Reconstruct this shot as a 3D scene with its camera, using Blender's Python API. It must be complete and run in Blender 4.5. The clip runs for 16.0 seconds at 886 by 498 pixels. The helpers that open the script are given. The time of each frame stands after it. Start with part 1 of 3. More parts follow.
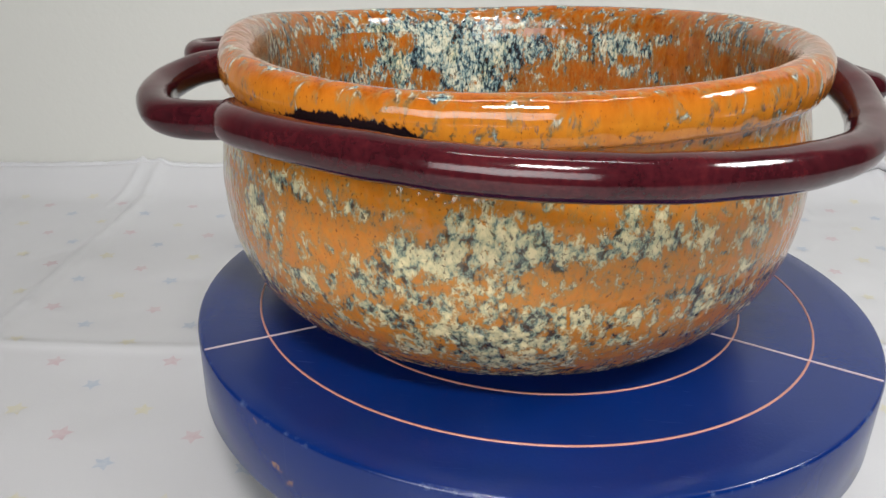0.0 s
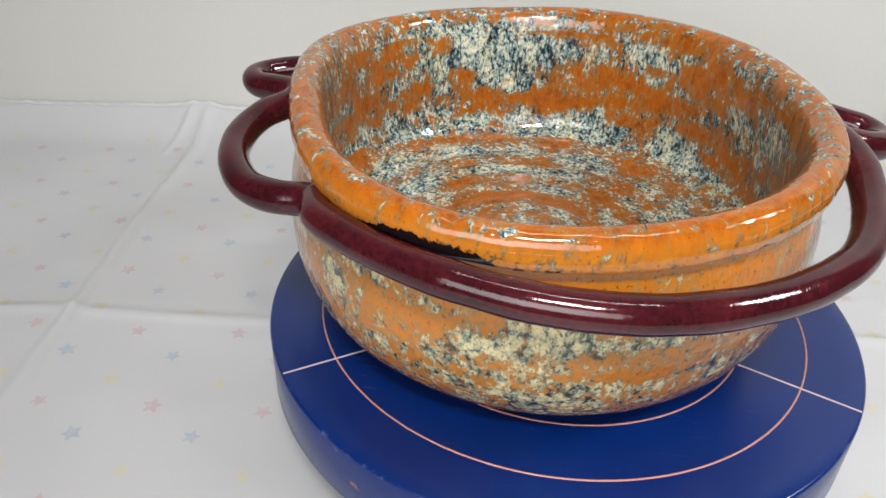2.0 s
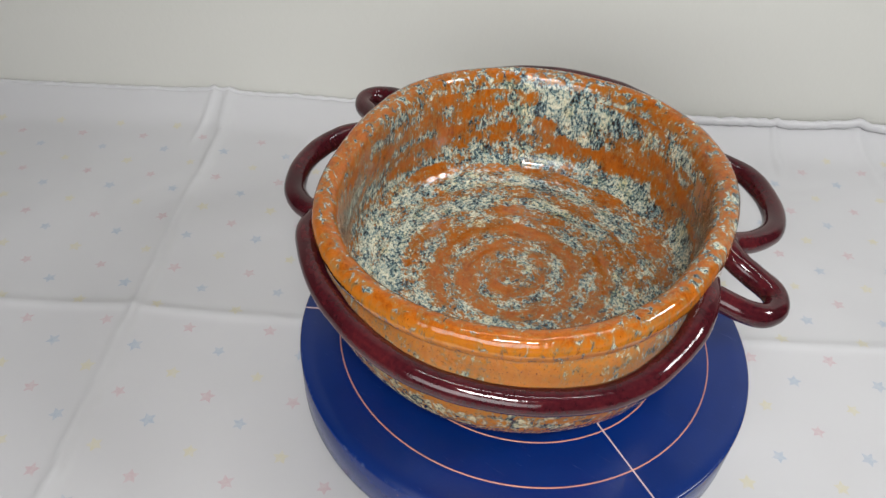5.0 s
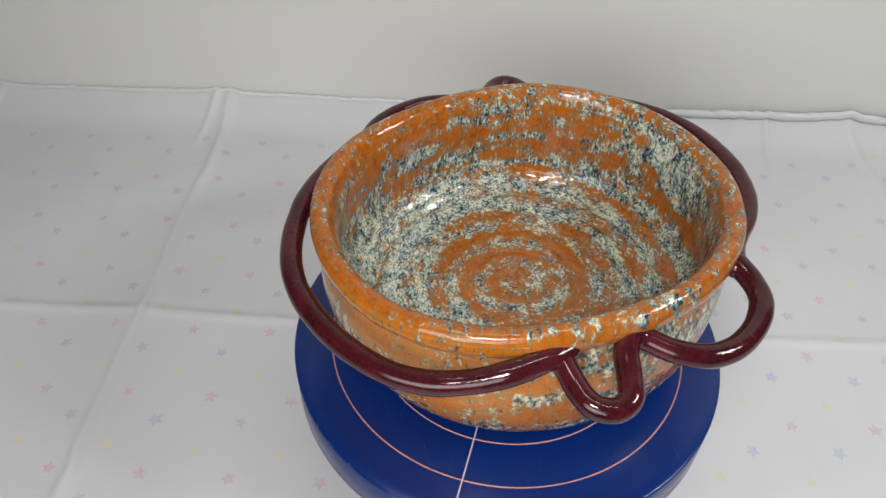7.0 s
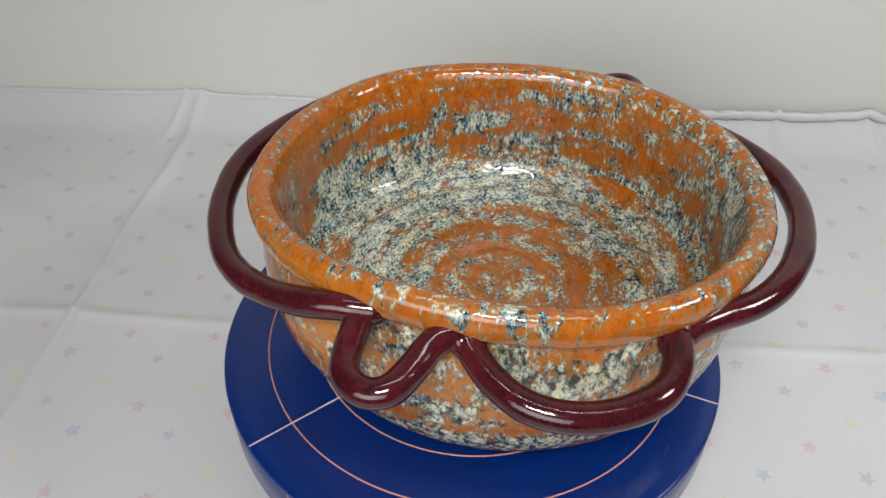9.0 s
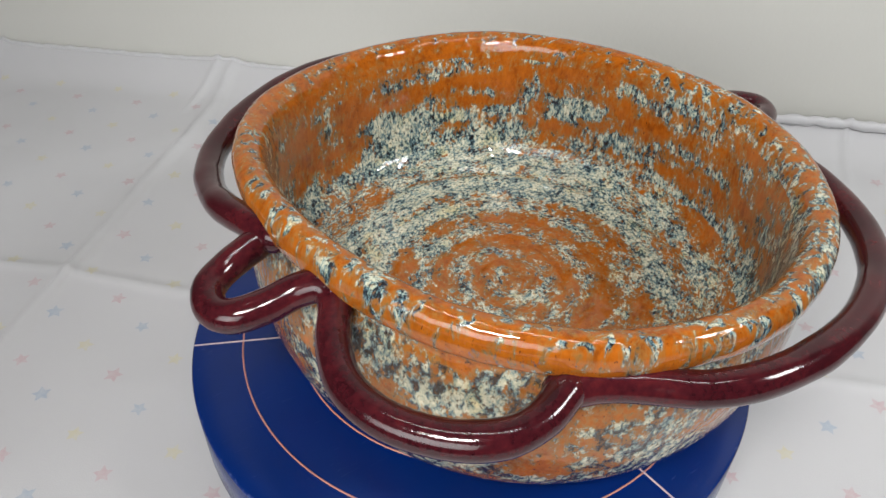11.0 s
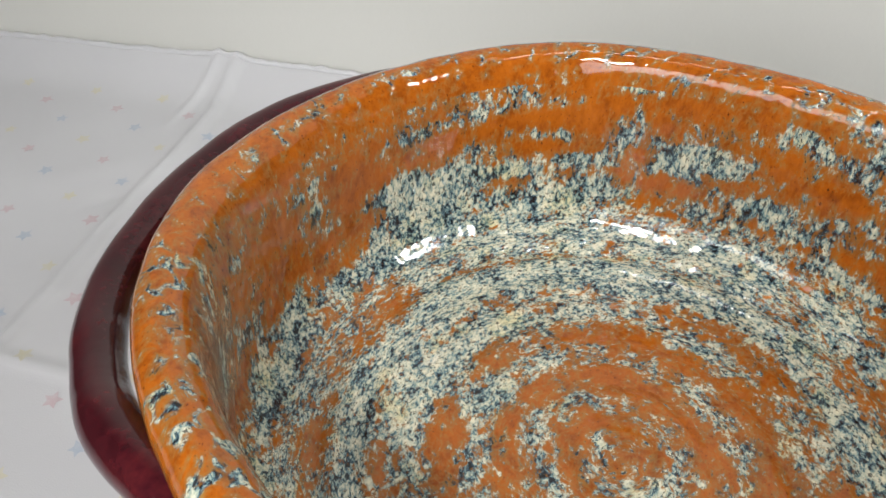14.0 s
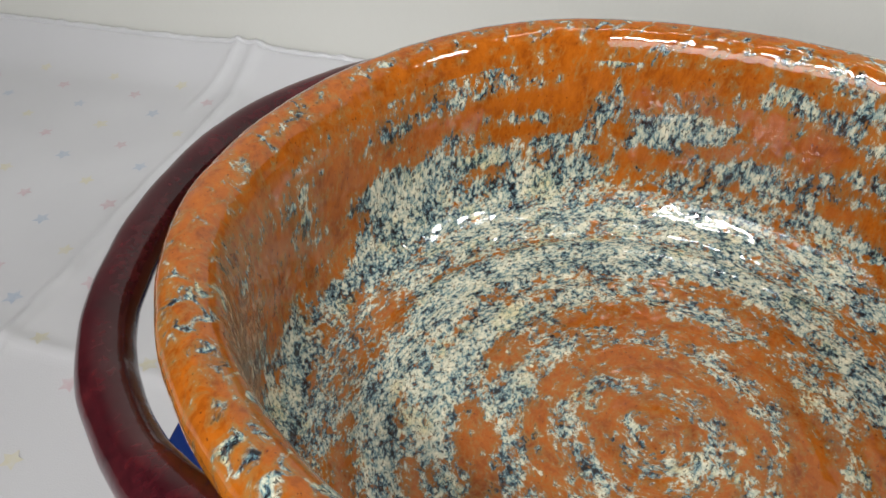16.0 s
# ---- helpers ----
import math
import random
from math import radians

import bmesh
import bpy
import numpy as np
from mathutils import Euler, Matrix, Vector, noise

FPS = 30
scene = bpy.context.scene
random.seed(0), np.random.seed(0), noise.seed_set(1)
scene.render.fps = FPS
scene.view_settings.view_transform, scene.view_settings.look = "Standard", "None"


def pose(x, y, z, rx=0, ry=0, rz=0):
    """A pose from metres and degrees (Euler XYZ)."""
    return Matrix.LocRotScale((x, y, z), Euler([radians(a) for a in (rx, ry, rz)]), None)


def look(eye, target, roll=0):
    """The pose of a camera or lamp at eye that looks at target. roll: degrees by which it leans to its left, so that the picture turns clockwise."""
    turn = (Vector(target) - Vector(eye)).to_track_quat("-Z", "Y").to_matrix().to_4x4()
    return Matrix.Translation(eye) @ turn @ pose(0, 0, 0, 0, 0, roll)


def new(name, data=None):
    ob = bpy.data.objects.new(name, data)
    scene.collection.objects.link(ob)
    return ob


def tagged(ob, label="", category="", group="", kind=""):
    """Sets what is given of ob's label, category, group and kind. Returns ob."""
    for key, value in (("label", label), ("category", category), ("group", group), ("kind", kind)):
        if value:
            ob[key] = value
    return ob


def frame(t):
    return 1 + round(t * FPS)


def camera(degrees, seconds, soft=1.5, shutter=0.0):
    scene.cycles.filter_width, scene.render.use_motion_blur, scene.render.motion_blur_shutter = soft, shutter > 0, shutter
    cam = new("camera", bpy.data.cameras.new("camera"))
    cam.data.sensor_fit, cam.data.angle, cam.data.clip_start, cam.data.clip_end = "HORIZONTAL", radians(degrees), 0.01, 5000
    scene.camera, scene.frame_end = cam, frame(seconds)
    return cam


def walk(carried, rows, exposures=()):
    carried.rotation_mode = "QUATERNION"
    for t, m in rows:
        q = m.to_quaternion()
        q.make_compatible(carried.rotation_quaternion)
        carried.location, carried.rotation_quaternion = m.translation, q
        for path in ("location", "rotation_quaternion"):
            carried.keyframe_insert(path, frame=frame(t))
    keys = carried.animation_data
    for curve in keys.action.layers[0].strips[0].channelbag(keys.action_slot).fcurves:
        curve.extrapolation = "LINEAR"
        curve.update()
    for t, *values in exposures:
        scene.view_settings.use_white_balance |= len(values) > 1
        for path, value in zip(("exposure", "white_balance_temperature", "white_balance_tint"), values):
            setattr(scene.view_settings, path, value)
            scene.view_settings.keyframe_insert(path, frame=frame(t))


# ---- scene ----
cam = camera(61.94, 16.0, soft=1.5)
ROWS = [
    (0.0, 0.0003, -0.3218, 0.2212, 67.55, -0.87, 7.67),
    (0.5, -0.0049, -0.3203, 0.2398, 65.25, -0.91, 7.97),
    (1.0, -0.0076, -0.3188, 0.2589, 62.89, -0.41, 8.70),
    (1.5, -0.0063, -0.3225, 0.2815, 59.78, -0.65, 9.61),
    (2.0, -0.0083, -0.3268, 0.3031, 57.62, -1.49, 10.37),
    (2.5, -0.0024, -0.3347, 0.3263, 55.67, -1.78, 10.57),
    (3.0, 0.0015, -0.3462, 0.3502, 54.48, -2.44, 10.82),
    (3.5, 0.0007, -0.3562, 0.3732, 53.42, -2.39, 11.13),
    (4.0, -0.0035, -0.3611, 0.3904, 52.51, -2.34, 11.07),
    (4.2, -0.0081, -0.3572, 0.4045, 50.90, -3.20, 11.18),
    (6.3, 0.0116, -0.3488, 0.4722, 47.19, -0.95, 10.41),
    (6.5, 0.0136, -0.3488, 0.4768, 46.72, -1.03, 10.88),
    (7.0, 0.0166, -0.3459, 0.4820, 45.96, -1.05, 11.49),
    (7.5, 0.0184, -0.3295, 0.4636, 46.66, -0.62, 11.83),
    (8.0, 0.0266, -0.3182, 0.4373, 48.00, -0.26, 11.89),
    (8.5, 0.0421, -0.3168, 0.4195, 48.74, -0.16, 12.26),
    (9.0, 0.0533, -0.3171, 0.4060, 49.88, -0.16, 12.80),
    (9.2, 0.0591, -0.3194, 0.4048, 50.28, -0.17, 13.45),
    (11.3, 0.0770, -0.2720, 0.3643, 50.12, -0.65, 19.61),
    (11.5, 0.0767, -0.2652, 0.3644, 49.80, -0.39, 19.89),
    (12.0, 0.0689, -0.2433, 0.3647, 48.76, -0.60, 21.20),
    (12.5, 0.0550, -0.2086, 0.3510, 48.10, -0.56, 21.37),
    (13.0, 0.0379, -0.1814, 0.3394, 48.25, -0.24, 21.77),
    (13.5, 0.0261, -0.1568, 0.3243, 48.30, 0.07, 22.17),
    (14.0, 0.0155, -0.1368, 0.3135, 48.24, -0.02, 22.25),
    (14.5, 0.0094, -0.1319, 0.3086, 48.36, -0.23, 22.67),
    (15.0, 0.0104, -0.1331, 0.3015, 48.19, -0.52, 22.50),
    (15.5, 0.0085, -0.1367, 0.3023, 48.20, -0.52, 22.96),
    (16.0, 0.0055, -0.1395, 0.3028, 48.36, -0.44, 23.21),
]
EXPOSURES = [(0.0, 0.10), (1.5, 0.18), (3.0, 0.16), (4.2, 0.06), (7.0, -0.13), (9.0, -0.10), (11.5, -0.02), (13.0, 0.06), (14.0, 0.16), (15.5, 0.06), (16.0, 0.06)]
walk(cam, [(t, pose(x, y, z, rx, ry, rz)) for t, x, y, z, rx, ry, rz in ROWS], EXPOSURES)

# ---- light ----
world = bpy.data.worlds.new("world")
scene.world = world
world.use_nodes = True
world.node_tree.nodes["Background"].inputs[0].default_value = (0.92, 0.95, 1.0, 1)
world.node_tree.nodes["Background"].inputs[1].default_value = 0.15
scene.view_settings.exposure = 0.14


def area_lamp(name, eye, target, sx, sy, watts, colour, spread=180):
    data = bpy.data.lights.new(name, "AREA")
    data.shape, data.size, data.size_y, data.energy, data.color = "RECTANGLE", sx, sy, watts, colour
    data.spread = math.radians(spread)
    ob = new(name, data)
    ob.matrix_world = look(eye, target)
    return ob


# unseen key added above the front of the bowl; no lamp stands here
area_lamp("added_key_light", (0.02, -0.52, 0.72), (0.02, 0.0, 0.10), 0.20, 0.09, 2.5, (1.0, 0.985, 0.955), 130)
# unseen light set inside the room to brighten the right end of the wall
area_lamp("added_right_light", (0.94, -0.06, 0.92), (0.25, 0.2, 0.12), 0.26, 0.22, 6.8, (0.97, 0.99, 1.0))
# broad fill added in front to lift the bowl's near side; no window there
area_lamp("added_front_fill", (-0.18, -1.25, 0.62), (0.03, 0.0, 0.10), 1.25, 0.60, 3.7, (0.98, 0.99, 1.0), 90)
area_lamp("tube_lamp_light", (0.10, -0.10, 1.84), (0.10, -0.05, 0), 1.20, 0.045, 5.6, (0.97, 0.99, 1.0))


# ---- materials ----
def material(name, colour=(0.5, 0.5, 0.5), rough=0.5, metal=0.0):
    m = bpy.data.materials.new(name)
    m.use_nodes = True
    b = m.node_tree.nodes["Principled BSDF"]
    b.inputs["Base Color"].default_value = (*colour, 1)
    b.inputs["Roughness"].default_value = rough
    b.inputs["Metallic"].default_value = metal
    return m, m.node_tree.nodes, m.node_tree.links, b


def ramp(nodes, stops, mode="LINEAR"):
    r = nodes.new("ShaderNodeValToRGB")
    r.color_ramp.interpolation = mode
    e = r.color_ramp.elements
    while len(e) < len(stops):
        e.new(0.5)
    for k, (p, c) in enumerate(stops):
        e[k].position = p
        e[k].color = (*c, 1) if len(c) == 3 else c
    return r


def tex(nodes, links, vec, scale, detail=3.0, rough=0.5, dist=0.0):
    n = nodes.new("ShaderNodeTexNoise")
    n.inputs["Scale"].default_value = scale
    n.inputs["Detail"].default_value = detail
    n.inputs["Roughness"].default_value = rough
    n.inputs["Distortion"].default_value = dist
    links.new(vec, n.inputs["Vector"])
    return n.outputs["Fac"]


def calc(nodes, links, op, a, b=None, c=None, clamp=False):
    n = nodes.new("ShaderNodeMath")
    n.operation, n.use_clamp = op, clamp
    for k, v in enumerate((a, b, c)):
        if v is None:
            continue
        if isinstance(v, (int, float)):
            n.inputs[k].default_value = v
        else:
            links.new(v, n.inputs[k])
    return n.outputs[0]


def mixc(nodes, links, fac, a, b):
    n = nodes.new("ShaderNodeMix")
    n.data_type = "RGBA"
    for v, s in ((fac, n.inputs[0]), (a, n.inputs[6]), (b, n.inputs[7])):
        if isinstance(v, tuple):
            s.default_value = (*v, 1)
        elif isinstance(v, (int, float)):
            s.default_value = v
        else:
            links.new(v, s)
    return n.outputs[2]


def bumped(nodes, links, b, height, dist, strength=1.0):
    n = nodes.new("ShaderNodeBump")
    n.inputs["Distance"].default_value = dist
    n.inputs["Strength"].default_value = strength
    links.new(height, n.inputs["Height"])
    links.new(n.outputs[0], b.inputs["Normal"])


def coords(nodes, links, scale=(1, 1, 1)):
    c = nodes.new("ShaderNodeTexCoord")
    m = nodes.new("ShaderNodeMapping")
    m.inputs["Scale"].default_value = scale
    links.new(c.outputs["Object"], m.inputs["Vector"])
    return m.outputs[0]


def glaze_material():
    """Orange-brown glaze with runs of cream, celadon and blue where it pooled."""
    m, n, l, b = material("mottled_glaze", rough=0.045)

    def layer(name):
        at = n.new("ShaderNodeAttribute")
        at.attribute_name = name
        return at

    v = layer("flow").outputs["Vector"]
    dens, rim, outer, low = (layer(k).outputs["Fac"] for k in ("pooling", "rim", "outer", "low_tone"))
    mid = tex(n, l, v, 190, 5, 0.68, 0.5)
    fine = tex(n, l, v, 430, 4, 0.68, 0.4)
    grain = tex(n, l, v, 520, 5, 0.74, 0.7)
    tick = tex(n, l, v, 820, 3, 0.6, 0.5)
    hue = tex(n, l, v, 120, 3, 0.6)
    speck = tex(n, l, v, 1100, 2, 0.5)
    spot = tex(n, l, v, 175, 3, 0.55, 0.7)
    cell = n.new("ShaderNodeTexVoronoi")
    cell.inputs["Scale"].default_value = 270
    l.new(v, cell.inputs["Vector"])
    # where the pale run lies: ragged patches on the wall and floor, single spots on the rim
    s = calc(n, l, "ADD", calc(n, l, "MULTIPLY", mid, 0.58), calc(n, l, "MULTIPLY", fine, 0.48))
    s = calc(n, l, "ADD", s, calc(n, l, "MULTIPLY_ADD", dens, 0.27, -0.64))
    s_rim = calc(n, l, "ADD", calc(n, l, "MULTIPLY", spot, 0.85), calc(n, l, "MULTIPLY", fine, 0.18))
    s_rim = calc(n, l, "ADD", s_rim, calc(n, l, "MULTIPLY_ADD", dens, 0.13, calc(n, l, "MULTIPLY_ADD", layer("band").outputs["Fac"], -0.045, -0.600)))
    s = calc(n, l, "ADD", calc(n, l, "MULTIPLY", s, calc(n, l, "SUBTRACT", 1.0, rim)), calc(n, l, "MULTIPLY", s_rim, rim))
    cover = calc(n, l, "MULTIPLY_ADD", s, 13.0, 0.25, True)
    depth = calc(n, l, "MULTIPLY_ADD", s, 2.0, 0.0, True)
    # tone inside the run: cream clots, celadon and slate between them
    tn = calc(n, l, "MULTIPLY_ADD", calc(n, l, "SUBTRACT", grain, 0.5), 1.50, 0.585)
    tn = calc(n, l, "ADD", tn, calc(n, l, "MULTIPLY_ADD", calc(n, l, "SUBTRACT", hue, 0.5), 1.05, 0.0))
    tn = calc(n, l, "ADD", tn, calc(n, l, "MULTIPLY_ADD", depth, 0.20, -0.04))
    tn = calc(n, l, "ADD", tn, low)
    # grains about a millimetre across with dark gaps between them
    warp = n.new("ShaderNodeVectorMath")
    warp.operation = "MULTIPLY_ADD"
    warp_noise = n.new("ShaderNodeTexNoise")
    warp_noise.inputs["Scale"].default_value = 500
    l.new(v, warp_noise.inputs["Vector"])
    l.new(warp_noise.outputs["Color"], warp.inputs[0])
    warp.inputs[1].default_value = (0.0016, 0.0016, 0.0016)
    l.new(v, warp.inputs[2])
    grit = n.new("ShaderNodeTexVoronoi")
    grit.inputs["Scale"].default_value = 560
    l.new(warp.outputs[0], grit.inputs["Vector"])
    tn = calc(n, l, "ADD", tn, calc(n, l, "MULTIPLY_ADD", calc(n, l, "MULTIPLY", grit.outputs["Distance"], grit.outputs["Distance"]), -0.42, 0.105))
    clot = calc(n, l, "MULTIPLY_ADD", cell.outputs["Distance"], -0.55, 0.23)
    tn = calc(n, l, "ADD", tn, calc(n, l, "MULTIPLY", clot, calc(n, l, "MULTIPLY_ADD", outer, 0.88, 0.12)))
    tn = calc(n, l, "SUBTRACT", tn, calc(n, l, "MULTIPLY", rim, 0.03))
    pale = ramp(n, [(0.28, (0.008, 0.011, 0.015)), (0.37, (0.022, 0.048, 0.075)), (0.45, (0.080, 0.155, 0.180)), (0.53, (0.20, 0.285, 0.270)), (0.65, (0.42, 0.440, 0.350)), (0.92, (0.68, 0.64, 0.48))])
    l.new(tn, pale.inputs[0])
    ink = calc(n, l, "MULTIPLY_ADD", calc(n, l, "SUBTRACT", calc(n, l, "MULTIPLY_ADD", outer, -0.012, tick), 0.560), 20.0, 0.0, True)
    warm_run = n.new("ShaderNodeMix")
    warm_run.data_type, warm_run.blend_type = "RGBA", "MULTIPLY"
    tan_veil = calc(n, l, "MULTIPLY_ADD", calc(n, l, "SUBTRACT", tex(n, l, v, 75, 3, 0.6), 0.52), 5.0, 0.0, True)
    l.new(calc(n, l, "MAXIMUM", calc(n, l, "MULTIPLY", outer, layer("front").outputs["Fac"]), tan_veil), warm_run.inputs[0])
    l.new(pale.outputs[0], warm_run.inputs[6])
    warm_run.inputs[7].default_value = (1.0, 0.92, 0.70, 1)
    run_col = mixc(n, l, calc(n, l, "MULTIPLY", ink, 0.85), warm_run.outputs[2], mixc(n, l, outer, (0.016, 0.020, 0.026), (0.045, 0.042, 0.036)))
    # the orange ground, yellower and lighter outside on the front half
    base = ramp(n, [(0.30, (0.15, 0.032, 0.004)), (0.48, (0.30, 0.074, 0.006)), (0.66, (0.40, 0.108, 0.009))])
    l.new(calc(n, l, "MULTIPLY_ADD", fine, 0.45, calc(n, l, "MULTIPLY", hue, 0.55)), base.inputs[0])
    front = layer("front").outputs["Fac"]
    amber = calc(n, l, "MULTIPLY", front, calc(n, l, "MAXIMUM", calc(n, l, "MULTIPLY", outer, 0.9), layer("band").outputs["Fac"]))
    ground = mixc(n, l, amber, base.outputs[0], mixc(n, l, mid, (0.40, 0.112, 0.009), (0.62, 0.245, 0.024)))
    dark = calc(n, l, "MULTIPLY_ADD", calc(n, l, "SUBTRACT", calc(n, l, "MULTIPLY_ADD", outer, 0.025, speck), 0.665), 16.0, 0.0, True)
    ground = mixc(n, l, calc(n, l, "MULTIPLY", dark, 0.75), ground, (0.03, 0.010, 0.006))
    # black and violet-blue flecks along the outer band of the rim
    fleck = calc(n, l, "MULTIPLY", layer("band").outputs["Fac"], calc(n, l, "MULTIPLY_ADD", calc(n, l, "SUBTRACT", calc(n, l, "MULTIPLY_ADD", fine, 0.6, calc(n, l, "MULTIPLY", spot, 0.4)), 0.528), 16.0, 0.0, True))
    ground = mixc(n, l, calc(n, l, "MULTIPLY", fleck, 0.85), ground, mixc(n, l, calc(n, l, "MULTIPLY_ADD", grain, 5.0, -2.2, True), (0.022, 0.012, 0.012), (0.11, 0.11, 0.17)))
    # a faint olive veil round the pools
    veil = calc(n, l, "MULTIPLY_ADD", s, 8.0, 0.95, True)
    ground = mixc(n, l, calc(n, l, "MULTIPLY", veil, calc(n, l, "MULTIPLY_ADD", fine, 1.6, -0.20, True)), ground, (0.22, 0.145, 0.045))
    # black glaze run, with shade and specks painted into the undercut below the rim
    neck_dark = layer("run_and_undercut").outputs["Fac"]
    run = calc(n, l, "MULTIPLY_ADD", calc(n, l, "ADD", neck_dark, calc(n, l, "MULTIPLY_ADD", mid, 1.6, -1.30)), 8.0, 0.0, True)
    ground = mixc(n, l, run, ground, (0.010, 0.006, 0.007))
    l.new(mixc(n, l, calc(n, l, "MULTIPLY", calc(n, l, "MULTIPLY", cover, calc(n, l, "MULTIPLY_ADD", outer, -0.10, 0.97)), calc(n, l, "SUBTRACT", 1.0, run)), ground, run_col), b.inputs["Base Color"])
    h = calc(n, l, "MULTIPLY_ADD", cover, 0.10, calc(n, l, "ADD", tex(n, l, v, 120, 1, 0.4, 0.3), calc(n, l, "MULTIPLY", tex(n, l, v, 420, 1, 0.4), calc(n, l, "MULTIPLY_ADD", outer, 0.55, 0.06))))
    h = calc(n, l, "ADD", h, calc(n, l, "MULTIPLY", calc(n, l, "MULTIPLY", clot, cover), calc(n, l, "MULTIPLY", outer, 1.5)))
    bumped(n, l, b, h, 0.0010, 0.8)
    b.inputs["Coat Weight"].default_value = 0.1
    b.inputs["Coat Roughness"].default_value = 0.03
    return m


def maroon_material():
    m, n, l, b = material("maroon_glaze", rough=0.10)
    v = coords(n, l)
    a = tex(n, l, v, 420, 4, 0.6)
    g = tex(n, l, v, 45, 3, 0.5)
    r = ramp(n, [(0.35, (0.020, 0.003, 0.005)), (0.52, (0.044, 0.006, 0.009)), (0.72, (0.085, 0.011, 0.013))])
    l.new(calc(n, l, "MULTIPLY_ADD", a, 0.5, calc(n, l, "MULTIPLY", g, 0.5)), r.inputs[0])
    l.new(r.outputs[0], b.inputs["Base Color"])
    bumped(n, l, b, calc(n, l, "ADD", calc(n, l, "MULTIPLY", a, 0.15), g), 0.0008, 0.5)
    return m


def blue_paint(name, colour, rough):
    m, n, l, b = material(name, rough=rough)
    v = coords(n, l)
    big = tex(n, l, v, 14, 3, 0.6)
    small = tex(n, l, v, 700, 3, 0.6)
    scratch = tex(n, l, coords(n, l, (40, 700, 1)), 1.0, 2, 0.6, 1.5)
    c = mixc(n, l, big, tuple(x * 0.8 for x in colour), tuple(x * 1.25 for x in colour))
    sm = calc(n, l, "MULTIPLY_ADD", calc(n, l, "SUBTRACT", scratch, 0.69), 8.0, 0.0, True)
    c2 = mixc(n, l, calc(n, l, "MULTIPLY", sm, 0.35), c, (0.10, 0.13, 0.30))
    tc = n.new("ShaderNodeTexCoord")
    sx = n.new("ShaderNodeSeparateXYZ")
    l.new(tc.outputs["Object"], sx.inputs[0])
    rad = calc(n, l, "SQRT", calc(n, l, "ADD", calc(n, l, "MULTIPLY", sx.outputs[0], sx.outputs[0]), calc(n, l, "MULTIPLY", sx.outputs[1], sx.outputs[1])))
    edge = calc(n, l, "MULTIPLY", calc(n, l, "MULTIPLY_ADD", rad, 900.0, -900 * 0.1486, True), calc(n, l, "MULTIPLY_ADD", sx.outputs[2], 700.0, 700 * 0.0022, True))
    wear = calc(n, l, "MULTIPLY", edge, calc(n, l, "MULTIPLY_ADD", calc(n, l, "SUBTRACT", tex(n, l, v, 160, 4, 0.7), 0.55), 6.0, 0.0, True))
    rust = calc(n, l, "MULTIPLY", calc(n, l, "MULTIPLY_ADD", rad, 900.0, -900 * 0.1475, True), calc(n, l, "MULTIPLY_ADD", calc(n, l, "SUBTRACT", tex(n, l, v, 75, 3, 0.6), 0.70), 20.0, 0.0, True))
    c2 = mixc(n, l, calc(n, l, "MULTIPLY", wear, 0.5), c2, (0.16, 0.21, 0.34))
    c2 = mixc(n, l, rust, c2, (0.22, 0.12, 0.08))
    l.new(c2, b.inputs["Base Color"])
    l.new(calc(n, l, "MULTIPLY_ADD", big, 0.12, rough - 0.06), b.inputs["Roughness"])
    bumped(n, l, b, small, 0.0002, 0.35)
    return m


def cloth_material():
    m, n, l, b = material("white_vinyl_cloth", rough=0.32)
    v = coords(n, l)
    big = tex(n, l, v, 5, 3, 0.55)
    weave = tex(n, l, v, 1500, 2, 0.5)
    wr = tex(n, l, v, 11, 1.5, 0.45, 0.6)
    c = mixc(n, l, big, (0.455, 0.450, 0.460), (0.530, 0.526, 0.538))
    l.new(c, b.inputs["Base Color"])
    bumped(n, l, b, calc(n, l, "ADD", calc(n, l, "MULTIPLY", weave, 0.03), wr), 0.007, 0.7)
    return m


def wall_material(name, colour, rough=0.75):
    m, n, l, b = material(name, rough=rough)
    v = coords(n, l)
    big = tex(n, l, v, 1.5, 3, 0.5)
    fine = tex(n, l, v, 160, 3, 0.6)
    l.new(mixc(n, l, big, tuple(x * 0.95 for x in colour), tuple(min(1, x * 1.03) for x in colour)), b.inputs["Base Color"])
    bumped(n, l, b, fine, 0.0006, 0.4)
    return m


def print_material(name, colour):
    m, n, l, b = material(name, rough=0.42)
    v = coords(n, l)
    l.new(mixc(n, l, tex(n, l, v, 260, 3, 0.6), colour, (0.51, 0.505, 0.51)), b.inputs["Base Color"])
    return m


GLAZE, MAROON = glaze_material(), maroon_material()
BLUE = blue_paint("blue_enamel", (0.001, 0.015, 0.108), 0.22)
LINE = wall_material("copper_scored_line", (0.44, 0.20, 0.15), 0.45)
PALE = wall_material("pale_scored_line", (0.50, 0.40, 0.42), 0.45)
DARK = wall_material("dark_cast_iron", (0.05, 0.045, 0.042), 0.6)
CLOTH = cloth_material()
WALL = wall_material("cream_wall_paint", (0.54, 0.535, 0.50))
# walls and ceiling out of view, kept dark to cut bounce and reflections
ROOM = wall_material("grey_room_paint", (0.15, 0.145, 0.14))
WOOD = wall_material("table_wood", (0.30, 0.19, 0.10), 0.5)
FLOOR = wall_material("floor_boards", (0.28, 0.22, 0.16), 0.5)


